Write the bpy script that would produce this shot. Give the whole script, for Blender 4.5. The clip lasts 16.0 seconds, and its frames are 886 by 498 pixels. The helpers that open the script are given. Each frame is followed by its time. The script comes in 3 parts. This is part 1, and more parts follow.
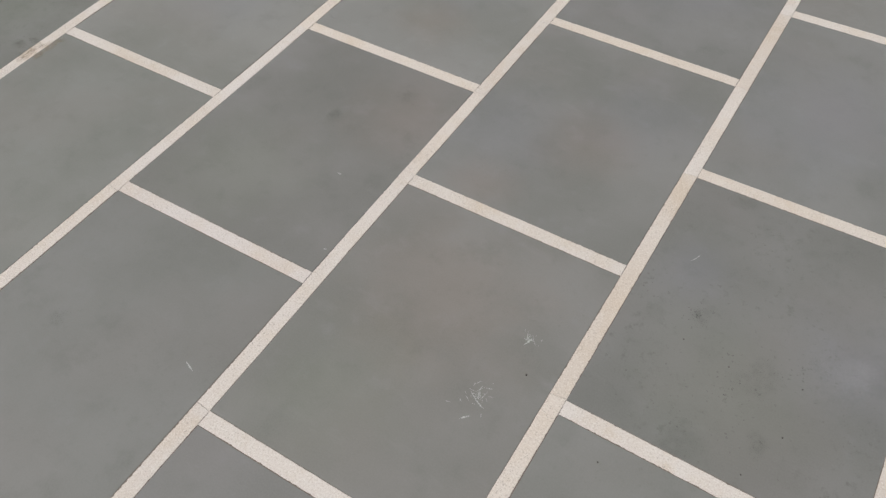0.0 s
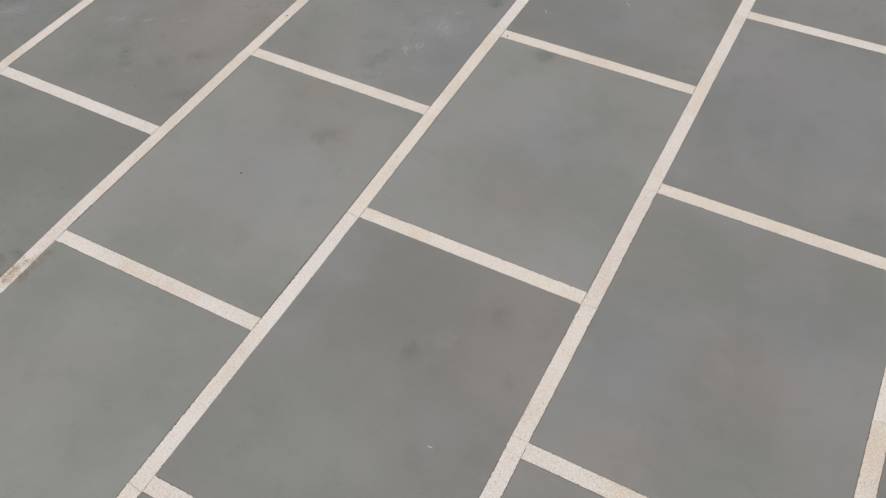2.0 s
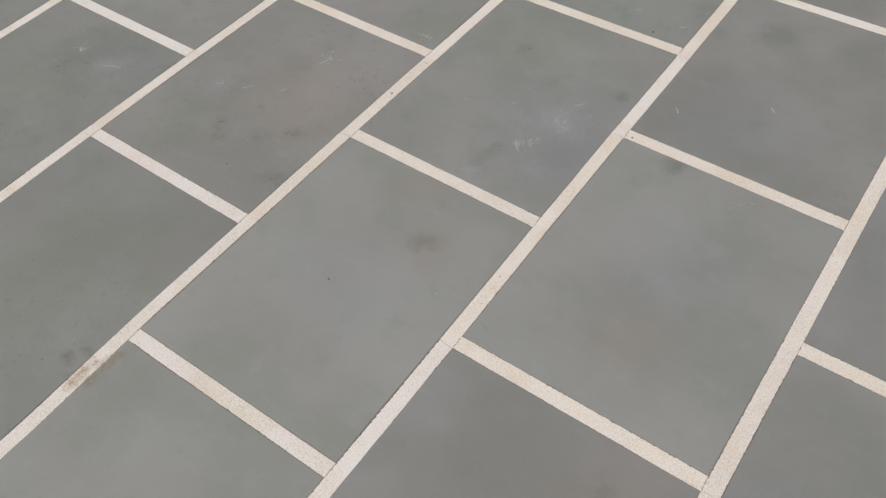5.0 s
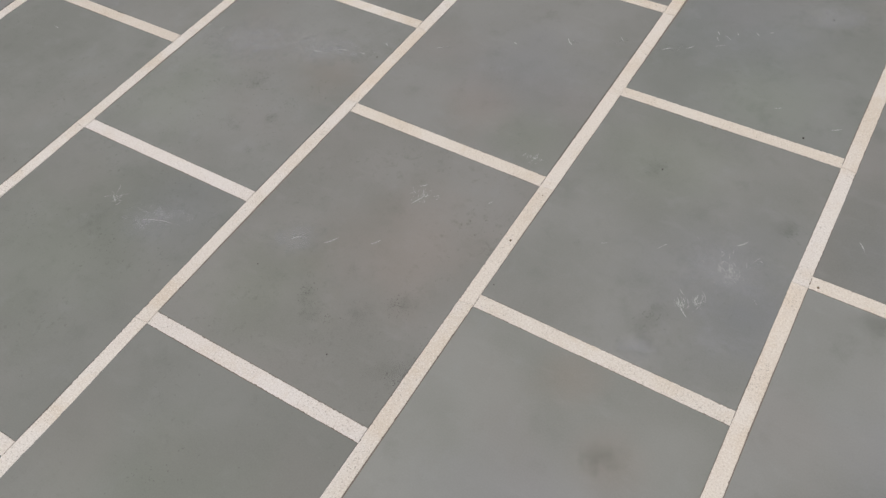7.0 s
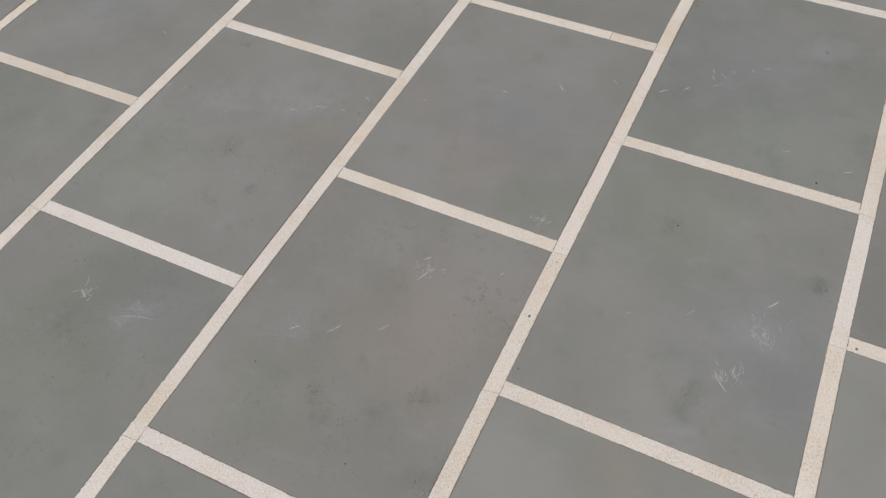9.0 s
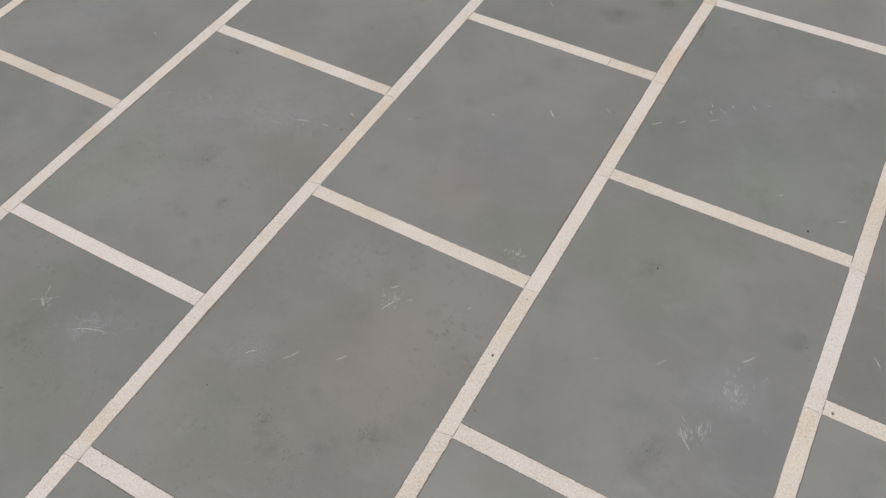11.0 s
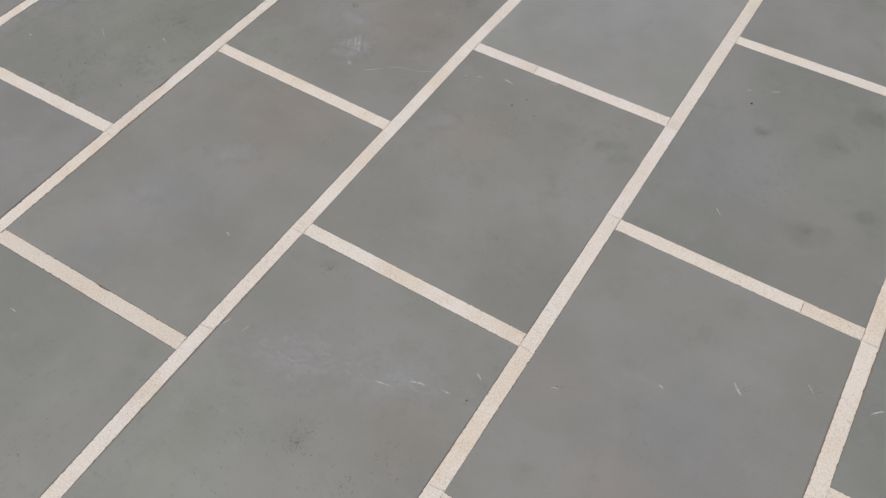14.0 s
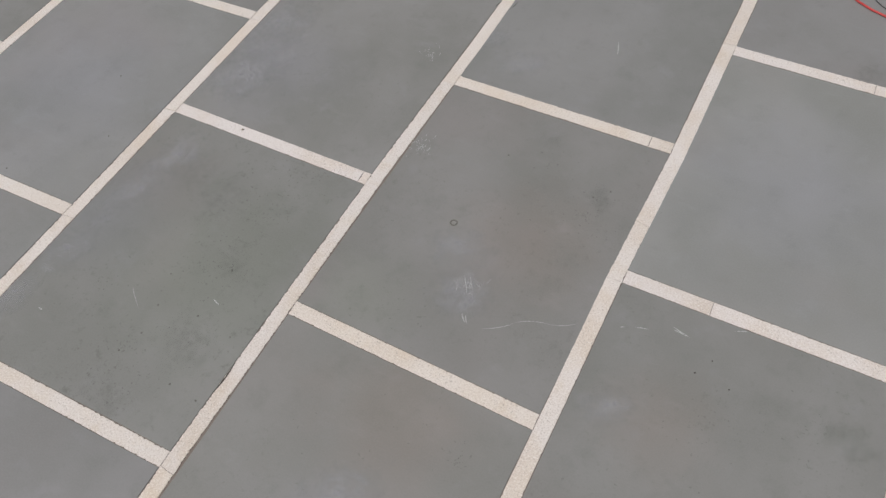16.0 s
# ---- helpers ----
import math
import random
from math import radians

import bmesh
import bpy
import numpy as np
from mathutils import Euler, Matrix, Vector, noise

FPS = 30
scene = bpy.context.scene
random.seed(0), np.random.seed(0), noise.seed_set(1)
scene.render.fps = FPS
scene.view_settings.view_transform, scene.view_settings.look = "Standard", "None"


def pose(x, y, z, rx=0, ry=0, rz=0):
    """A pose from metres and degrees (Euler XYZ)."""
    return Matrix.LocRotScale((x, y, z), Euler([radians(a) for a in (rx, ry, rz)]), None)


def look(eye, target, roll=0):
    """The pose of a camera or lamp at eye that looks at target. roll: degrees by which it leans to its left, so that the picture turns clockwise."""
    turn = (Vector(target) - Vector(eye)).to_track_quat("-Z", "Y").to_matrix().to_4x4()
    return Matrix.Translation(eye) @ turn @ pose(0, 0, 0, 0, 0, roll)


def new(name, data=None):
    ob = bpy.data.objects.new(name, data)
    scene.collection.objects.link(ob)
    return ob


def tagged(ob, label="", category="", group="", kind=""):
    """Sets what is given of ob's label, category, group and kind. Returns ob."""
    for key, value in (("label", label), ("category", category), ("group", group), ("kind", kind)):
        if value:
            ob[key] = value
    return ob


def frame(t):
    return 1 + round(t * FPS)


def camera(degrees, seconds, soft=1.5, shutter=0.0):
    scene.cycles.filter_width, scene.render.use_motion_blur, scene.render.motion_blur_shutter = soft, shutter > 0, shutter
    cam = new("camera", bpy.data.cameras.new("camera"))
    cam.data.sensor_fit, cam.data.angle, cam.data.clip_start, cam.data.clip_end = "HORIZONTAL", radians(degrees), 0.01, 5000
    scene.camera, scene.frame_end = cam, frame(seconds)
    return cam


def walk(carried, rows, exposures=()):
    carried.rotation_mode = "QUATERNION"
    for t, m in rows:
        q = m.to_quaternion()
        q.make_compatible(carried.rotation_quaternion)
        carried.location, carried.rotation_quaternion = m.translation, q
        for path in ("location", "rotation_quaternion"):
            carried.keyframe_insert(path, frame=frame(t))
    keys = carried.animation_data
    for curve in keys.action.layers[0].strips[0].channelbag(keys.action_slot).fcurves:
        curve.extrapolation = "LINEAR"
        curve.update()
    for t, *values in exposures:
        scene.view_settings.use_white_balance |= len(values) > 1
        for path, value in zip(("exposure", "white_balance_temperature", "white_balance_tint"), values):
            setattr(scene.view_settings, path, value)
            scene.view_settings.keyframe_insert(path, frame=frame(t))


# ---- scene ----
LENS = 58.49
cam = camera(LENS, 16.0, soft=1.38)
# seconds, eye x, y, z, then degrees: turn to the left, look up, lean
ROWS = [
    (0, 0.857, -1.202, 1.554, 31.72, -51.81, -0.90),
    (0.5, 0.674, -0.993, 1.524, 31.46, -51.85, -1.26),
    (1, 0.493, -0.777, 1.533, 31.47, -52.44, -2.20),
    (1.5, 0.318, -0.692, 1.559, 30.96, -52.15, -2.40),
    (2, 0.230, -0.656, 1.549, 30.14, -51.96, -2.98),
    (2.5, 0.237, -0.580, 1.547, 30.33, -51.79, -3.29),
    (3, 0.273, -0.471, 1.557, 30.24, -51.57, -2.91),
    (3.2, 0.275, -0.427, 1.565, 30.31, -51.90, -2.80),
    (5.3, -0.107, -0.355, 1.588, 39.50, -51.70, -4.83),
    (5.5, -0.166, -0.351, 1.592, 39.08, -51.95, -4.44),
    (6, -0.346, -0.279, 1.557, 38.69, -52.34, -4.72),
    (6.5, -0.573, -0.118, 1.557, 37.17, -52.34, -5.37),
    (7, -0.729, -0.065, 1.566, 35.18, -52.50, -5.64),
    (7.5, -0.904, -0.092, 1.570, 32.98, -52.79, -5.59),
    (8, -1.011, -0.076, 1.568, 29.51, -52.96, -4.65),
    (8.5, -1.026, -0.024, 1.574, 27.61, -52.80, -3.89),
    (9, -0.998, 0.067, 1.567, 27.84, -52.85, -3.44),
    (9.2, -0.985, 0.104, 1.571, 28.15, -52.86, -3.51),
    (11.3, -0.921, 0.225, 1.560, 31.90, -53.11, -2.18),
    (11.5, -0.919, 0.231, 1.565, 32.96, -53.14, -2.24),
    (12, -0.989, 0.282, 1.567, 34.26, -53.32, -2.10),
    (12.5, -1.157, 0.368, 1.585, 33.85, -52.95, -1.78),
    (13, -1.306, 0.440, 1.570, 33.48, -52.91, -1.79),
    (13.5, -1.447, 0.582, 1.547, 33.34, -53.08, -1.94),
    (14, -1.602, 0.801, 1.591, 32.93, -53.56, -1.92),
    (14.5, -1.755, 0.933, 1.573, 32.56, -54.19, -2.83),
    (15, -2.003, 1.119, 1.617, 31.95, -54.48, -4.69),
    (15.5, -2.230, 1.249, 1.619, 31.77, -54.47, -6.01),
    (16, -2.386, 1.451, 1.595, 32.31, -54.90, -6.99),
]


def eye_pose(x, y, z, yaw, pitch, roll):
    return pose(x, y, z, 0, 0, yaw) @ pose(0, 0, 0, 90 + pitch) @ pose(0, 0, 0, 0, 0, roll)


EXPOSURES = [(0.0, -0.192, 6530, 10.5), (1.5, -0.132, 6500, 11), (3.0, -0.072, 6500, 11), (5.5, -0.117, 6530, 10.5), (7.0, -0.137, 6530, 10.5),
             (9.0, -0.187, 6530, 10.8), (12.5, -0.147, 6520, 11), (14.5, -0.097, 6480, 11), (16.0, -0.187, 6450, 12)]
walk(cam, [(t, eye_pose(*p)) for t, *p in ROWS], EXPOSURES)

# ---- light: a bright overcast sky ----
SUN_UP, SUN_ROUND = radians(58), radians(218)
world = bpy.data.worlds.new("sky")
scene.world = world
world.use_nodes = True
wn, wl = world.node_tree.nodes, world.node_tree.links
sky = wn.new("ShaderNodeTexSky")
sky.sky_type, sky.sun_disc = "NISHITA", False
sky.sun_elevation, sky.sun_rotation = SUN_UP, SUN_ROUND
sky.dust_density = 6.0
grey = wn.new("ShaderNodeHueSaturation")  # cloud cover takes the blue out of the sky
grey.inputs["Saturation"].default_value = 0.12
wl.new(sky.outputs["Color"], grey.inputs["Color"])
wl.new(grey.outputs["Color"], wn["Background"].inputs["Color"])
wn["Background"].inputs["Strength"].default_value = 0.12
sun_data = bpy.data.lights.new("sun", "SUN")
sun_data.energy, sun_data.angle, sun_data.color = 0.9, radians(40), (1.0, 0.97, 0.93)
sun = new("sun", sun_data)
sun.matrix_basis = look((0, 0, 8), Vector((0, 0, 8)) - Vector((math.sin(SUN_ROUND) * math.cos(SUN_UP), math.cos(SUN_ROUND) * math.cos(SUN_UP), math.sin(SUN_UP))))


# ---- materials ----
class Mat:
    """A small builder of node materials."""

    def __init__(self, name, rough=0.6, spec=0.5, metal=0.0):
        self.m = bpy.data.materials.new(name)
        self.m.use_nodes = True
        self.t = self.m.node_tree
        self.b = self.t.nodes["Principled BSDF"]
        self.b.inputs["Roughness"].default_value = rough
        self.b.inputs["Specular IOR Level"].default_value = spec
        self.b.inputs["Metallic"].default_value = metal

    def put(self, sock, value):
        if isinstance(value, bpy.types.NodeSocket):
            self.t.links.new(value, sock)
        elif isinstance(value, tuple) and len(value) == 3 and sock.type == "RGBA":
            sock.default_value = (*value, 1)
        else:
            sock.default_value = value

    def place(self, kind="Position"):
        if kind == "Position":
            return self.t.nodes.new("ShaderNodeNewGeometry").outputs["Position"]
        return self.t.nodes.new("ShaderNodeTexCoord").outputs[kind]

    def info(self, out):
        return self.t.nodes.new("ShaderNodeObjectInfo").outputs[out]

    def noise(self, vec, scale, detail=4.0, rough=0.55, four=None):
        n = self.t.nodes.new("ShaderNodeTexNoise")
        if four is not None:
            n.noise_dimensions = "4D"
            self.put(n.inputs["W"], four)
        self.put(n.inputs["Vector"], vec)
        n.inputs["Scale"].default_value, n.inputs["Detail"].default_value = scale, detail
        n.inputs["Roughness"].default_value = rough
        return n.outputs["Fac"]

    def cells(self, vec, scale, out="Distance"):
        n = self.t.nodes.new("ShaderNodeTexVoronoi")
        self.put(n.inputs["Vector"], vec)
        n.inputs["Scale"].default_value = scale
        return n.outputs[out]

    def span(self, v, a, b, c=0.0, d=1.0):
        n = self.t.nodes.new("ShaderNodeMapRange")
        n.interpolation_type = "SMOOTHSTEP"
        for k, x in zip(("Value", "From Min", "From Max", "To Min", "To Max"), (v, a, b, c, d)):
            self.put(n.inputs[k], x)
        return n.outputs["Result"]

    def math(self, op, a, b=0.0):
        n = self.t.nodes.new("ShaderNodeMath")
        n.operation = op
        self.put(n.inputs[0], a), self.put(n.inputs[1], b)
        return n.outputs[0]

    def vmath(self, op, a, b=(0, 0, 0), out="Vector"):
        n = self.t.nodes.new("ShaderNodeVectorMath")
        n.operation = op
        self.put(n.inputs[0], a), self.put(n.inputs[1], b)
        return n.outputs[out]

    def mix(self, fac, a, b, blend="MIX"):
        n = self.t.nodes.new("ShaderNodeMix")
        n.data_type, n.blend_type = "RGBA", blend
        self.put(n.inputs["Factor"], fac), self.put(n.inputs[6], a), self.put(n.inputs[7], b)
        return n.outputs[2]

    def bump(self, height, strength, dist):
        n = self.t.nodes.new("ShaderNodeBump")
        n.inputs["Strength"].default_value, n.inputs["Distance"].default_value = strength, dist
        self.put(n.inputs["Height"], height)
        self.put(self.b.inputs["Normal"], n.outputs["Normal"])

    def colour(self, c):
        self.put(self.b.inputs["Base Color"], c)
        return self.m

    def veil(self, fac):
        """Lets what lies beneath show through where fac is low."""
        self.put(self.b.inputs["Alpha"], fac)


TINTS = {"warm": (1.048, 0.985, 0.957), "cool": (0.985, 0.993, 1.045), "green": (0.975, 1.005, 0.955)}


def tinted(k, base, p, w):
    """Broad tints of the base colour, whose middle and radius each slab carries as properties."""
    lumps = k.math("MULTIPLY", k.math("SUBTRACT", k.noise(p, 8.0, 3, 0.6, w), 0.5), 1.0)
    for kind, tone in TINTS.items():
        for n in (1, 2):
            a = k.t.nodes.new("ShaderNodeAttribute")
            a.attribute_type, a.attribute_name = "OBJECT", f"{kind}_{n}"
            part_of = k.t.nodes.new("ShaderNodeSeparateXYZ")
            k.put(part_of.inputs[0], a.outputs["Vector"])
            middle = k.t.nodes.new("ShaderNodeCombineXYZ")
            k.put(middle.inputs[0], part_of.outputs[0]), k.put(middle.inputs[1], part_of.outputs[1])
            far = k.vmath("LENGTH", k.vmath("SUBTRACT", p, middle.outputs[0]), out="Value")
            far = k.math("DIVIDE", far, k.math("MAXIMUM", part_of.outputs[2], 0.0005))
            base = k.mix(k.span(k.math("ADD", far, lumps), 1.1, 0.0), base, k.mix(1.0, base, tone, "MULTIPLY"))
    return base


def slab_material(per_island=False):
    k = Mat("polished_grey_limestone", 0.42, 0.4)
    p = k.place()
    rnd = k.t.nodes.new("ShaderNodeNewGeometry").outputs["Random Per Island"] if per_island else k.info("Random")
    w = k.math("MULTIPLY", rnd, 37.0)
    cloud = k.noise(p, 3.2, 3, 0.5, w)          # broad clouds across one slab
    blot = k.noise(p, 11.0, 5, 0.62, w)         # hand-sized blotches
    grain = k.noise(p, 260.0, 3, 0.6)           # fine grain
    fleck = k.noise(p, 48.0, 5, 0.72, w)
    dirty = k.noise(p, 4.5, 3, 0.6, w)
    base = k.mix(k.span(cloud, 0.3, 0.7), (0.195, 0.197, 0.184), (0.241, 0.240, 0.232))
    base = k.mix(k.span(blot, 0.52, 0.76, 0.0, 0.5), base, (0.166, 0.172, 0.158))
    base = k.mix(k.span(blot, 0.46, 0.26, 0.0, 0.35), base, (0.262, 0.264, 0.268))
    much = k.span(dirty, 0.35, 0.65, 0.15, 1.0)
    if not per_island:
        much = k.math("MULTIPLY", much, k.info("Alpha"))
    base = k.mix(k.math("MULTIPLY", k.span(fleck, 0.53, 0.70, 0.0, 0.60), much), base, (0.118, 0.120, 0.106))
    pale = k.noise(k.vmath("MULTIPLY", p, (70.0, 120.0, 70.0)), 1.0, 4, 0.7, w)   # crumbs of pale dust
    base = k.mix(k.math("MULTIPLY", k.span(pale, 0.63, 0.74, 0.0, 0.42), much), base, (0.33, 0.33, 0.325))
    flake = k.noise(p, 95.0, 3, 0.6, k.math("ADD", w, 5.0))    # small scattered flecks of dirt
    where = k.noise(p, 6.5, 2, 0.5, k.math("ADD", w, 23.0))
    flakes = k.math("MULTIPLY", k.span(flake, 0.615, 0.68, 0.0, 0.75), k.span(where, 0.46, 0.60))
    base = k.mix(k.math("MULTIPLY", flakes, much), base, (0.105, 0.104, 0.088))
    wipe = k.noise(k.vmath("MULTIPLY", p, (9.0, 26.0, 9.0)), 1.0, 3, 0.6, w)   # faint wiping marks
    base = k.mix(k.span(wipe, 0.55, 0.78, 0.0, 0.22), base, (0.285, 0.285, 0.282))
    warm = k.noise(p, 2.4, 2, 0.5, k.math("ADD", w, 11.0))   # faint warm clouds
    base = k.mix(k.span(warm, 0.50, 0.72, 0.0, 0.45), base, (0.236, 0.221, 0.212))
    base = k.mix(k.span(grain, 0.3, 0.7, 0.0, 0.16), base, (0.300, 0.300, 0.290))
    if not per_island:
        base = tinted(k, base, p, w)
        base = k.mix(1.0, base, k.info("Color"), "MULTIPLY")
    else:
        base = k.mix(1.0, base, k.mix(rnd, (0.93, 0.93, 0.93), (1.04, 1.04, 1.04)), "MULTIPLY")
    k.put(k.b.inputs["Roughness"], k.span(blot, 0.3, 0.7, 0.36, 0.52))
    k.bump(k.math("ADD", k.math("MULTIPLY", grain, 0.4), k.noise(p, 24.0, 3)), 0.25, 0.0006)
    return k.colour(base)


def strip_material(per_island=False):
    k = Mat("cream_sandstone", 0.68, 0.3)
    p = k.place()
    rnd = k.t.nodes.new("ShaderNodeNewGeometry").outputs["Random Per Island"] if per_island else k.info("Random")
    w = k.math("MULTIPLY", rnd, 53.0)
    tone = k.noise(p, 7.0, 4, 0.6, w)
    grain = k.noise(p, 250.0, 3, 0.7)
    pore = k.noise(p, 290.0, 2, 0.5, w)
    dense = k.noise(p, 9.0, 2, 0.5, w)
    rust = k.noise(p, 14.0, 4, 0.68, w)
    base = k.mix(rnd, (0.662, 0.596, 0.532), (0.686, 0.632, 0.588))
    base = k.mix(k.span(tone, 0.35, 0.7, 0.0, 0.7), base, (0.715, 0.676, 0.645))
    base = k.mix(k.span(k.noise(p, 5.0, 3, 0.6, w), 0.46, 0.70, 0.0, 0.55), base, (0.610, 0.505, 0.395))
    base = k.mix(k.span(rust, 0.50, 0.72, 0.0, 0.42), base, (0.580, 0.475, 0.360))
    base = k.mix(k.span(grain, 0.50, 0.66, 0.0, 0.65), base, (0.80, 0.765, 0.72))
    base = k.mix(k.span(grain, 0.47, 0.32, 0.0, 0.5), base, (0.46, 0.395, 0.335))
    pits = k.math("MULTIPLY", k.span(pore, 0.585, 0.69), k.span(dense, 0.38, 0.62, 0.25, 1.0))
    base = k.mix(k.math("MULTIPLY", pits, 0.62), base, (0.27, 0.225, 0.19))
    if not per_island:
        base = k.mix(1.0, base, k.info("Color"), "MULTIPLY")
    k.bump(k.math("SUBTRACT", k.math("MULTIPLY", grain, 0.5), pits), 0.45, 0.0010)
    return k.colour(base)


def mortar_material():
    k = Mat("dark_mortar", 0.9, 0.2)
    p = k.place()
    c = k.mix(k.noise(p, 30.0, 4), (0.165, 0.138, 0.116), (0.250, 0.212, 0.182))
    k.bump(k.noise(p, 300.0, 3), 0.5, 0.001)
    return k.colour(c)


def film_material(name, colour, most, scale, low, high, rough=0.6):
    """A thin film on the stone: dust or damp dirt that fades out unevenly from its middle."""
    k = Mat(name, rough, 0.3)
    p, o = k.place(), k.place("Object")
    w = k.math("MULTIPLY", k.info("Random"), 91.0)
    far = k.vmath("LENGTH", o, out="Value")
    warp = k.math("ADD", far, k.math("MULTIPLY", k.math("SUBTRACT", k.noise(p, 22.0, 4, 0.65, w), 0.5), 1.7))
    body = k.span(warp, 0.9, -0.1)
    speck = k.span(k.noise(p, scale, 5, 0.7, w), low, high)
    k.veil(k.math("MULTIPLY", k.math("MULTIPLY", body, speck), k.math("MULTIPLY", k.span(far, 1.0, 0.7), most)))
    return k.colour(colour)


def mould_material():
    """Dark greenish mould that has crept into the stone and fades out softly from its middle."""
    k = Mat("dark_mould", 0.42, 0.4)
    p, o = k.place(), k.place("Object")
    w = k.math("MULTIPLY", k.info("Random"), 71.0)
    far = k.vmath("LENGTH", o, out="Value")
    warp = k.math("ADD", far, k.math("MULTIPLY", k.math("SUBTRACT", k.noise(p, 16.0, 4, 0.65, w), 0.5), 1.8))
    k.veil(k.math("MULTIPLY", k.math("MULTIPLY", k.span(warp, 0.95, -0.1), k.span(far, 1.0, 0.5)), 0.095))
    return k.colour((0.150, 0.155, 0.120))


def plain_material(name, colour, other, rough, scale=60.0, spec=0.5, metal=0.0):
    k = Mat(name, rough, spec, metal)
    p = k.place()
    k.bump(k.noise(p, scale * 4, 3), 0.2, 0.0005)
    return k.colour(k.mix(k.noise(p, scale, 4), colour, other))


def scratch_material(name, colour, low, high):
    k = Mat(name, 0.8, 0.2)
    k.veil(k.span(k.noise(k.place(), 420.0, 3, 0.7), 0.29, 0.60, low, high))
    return k.colour(colour)


SLAB, STRIP, MORTAR = slab_material(), strip_material(), mortar_material()
SLAB_FAR, STRIP_FAR = slab_material(True), strip_material(True)
DUST = film_material("pale_dust", (0.43, 0.43, 0.445), 0.72, 40.0, 0.22, 0.78)
DIRT = film_material("dark_dirt", (0.115, 0.116, 0.101), 0.21, 45.0, 0.26, 0.80, 0.5)
MOSS = film_material("brown_moss", (0.450, 0.310, 0.155), 0.46, 90.0, 0.30, 0.70, 0.9)
OLD_MOSS = film_material("dead_moss", (0.145, 0.120, 0.100), 0.34, 60.0, 0.25, 0.70, 0.9)
CEMENT = film_material("cement_smear", (0.55, 0.49, 0.42), 0.9, 120.0, 0.25, 0.5, 0.9)
MOULD = mould_material()
SCRATCH = scratch_material("scratched_stone", (0.62, 0.62, 0.605), 0.20, 0.90)
FAINT_SCRATCH = scratch_material("scuffed_stone", (0.56, 0.56, 0.56), 0.04, 0.34)
FLECK = scratch_material("ingrained_dirt", (0.130, 0.132, 0.112), 0.02, 0.17)


def olive_material():
    k = Mat("olive_residue", 0.6, 0.3)
    k.veil(k.span(k.noise(k.place(), 300.0, 3), 0.3, 0.7, 0.15, 0.55))
    return k.colour((0.115, 0.105, 0.050))


OLIVE = olive_material()
GRIT = plain_material("black_grit", (0.040, 0.036, 0.032), (0.085, 0.075, 0.062), 0.85)
FAINT_GRIT = plain_material("dusty_grit", (0.132, 0.130, 0.114), (0.165, 0.160, 0.142), 0.85)
SOIL_CRUMB = plain_material("brown_soil", (0.150, 0.100, 0.058), (0.230, 0.165, 0.100), 0.9)
RED = plain_material("red_rubber", (0.42, 0.030, 0.028), (0.52, 0.050, 0.045), 0.45, 30.0)
DRY_GRASS = plain_material("dry_grass", (0.125, 0.125, 0.055), (0.200, 0.190, 0.095), 0.8)
BLACK = plain_material("black_rubber", (0.020, 0.020, 0.021), (0.045, 0.045, 0.045), 0.5, 30.0)
GREY_WIRE = plain_material("grey_plastic", (0.16, 0.16, 0.165), (0.22, 0.22, 0.225), 0.5, 30.0)
SOIL = plain_material("bare_ground", (0.17, 0.155, 0.135), (0.25, 0.235, 0.21), 0.95, 0.8, 0.2)

# ---- plan of the paving ----
# Long strips run along y, one every 0.66 m: x where y is 0, and how far they drift per metre.
LINES = {-7: (-4.672, 0.0190), -6: (-3.983, 0.0190), -5: (-3.302, 0.0212), -4: (-2.628, 0.0212), -3: (-1.968, 0.0245), -2: (-1.303, 0.0181),
         -1: (-0.646, 0.0190), 0: (0.000, 0.0187), 1: (0.648, 0.0200)}
# Cross strips of each course, half a slab apart from course to course: y at both ends.
STRIPS = {}


def course(c, h, *ends):
    """The cross strips of course c from half-step h on."""
    for n, e in enumerate(ends):
        STRIPS[(c, h + 2 * n)] = e


course(-7, 5, (2.108, 2.108), (2.97, 2.966))
course(-6, 4, (1.673, 1.669), (2.537, 2.52))
course(-5, 3, (1.248, 1.248), (2.102, 2.078), (2.947, 2.931))
course(-4, 0, (0.003, 0.004), (0.827, 0.827), (1.667, 1.658), (2.502, 2.488), (3.361, 3.338))
course(-3, 1, (0.410, 0.407), (1.243, 1.235), (2.08, 2.068), (2.928, 2.914))
course(-2, 0, (-0.004, 0.001), (0.824, 0.82), (1.655, 1.652), (2.495, 2.489))
course(-1, -1, (-0.413, -0.406), (0.408, 0.41), (1.239, 1.233))
course(0, -2, (-0.818, -0.818), (0.0, 0.0045), (0.823, 0.823))
course(1, -1, (-0.403, -0.407), (0.412, 0.422))
WIDE, STEP, DEEP = 0.038, 0.4165, 0.022


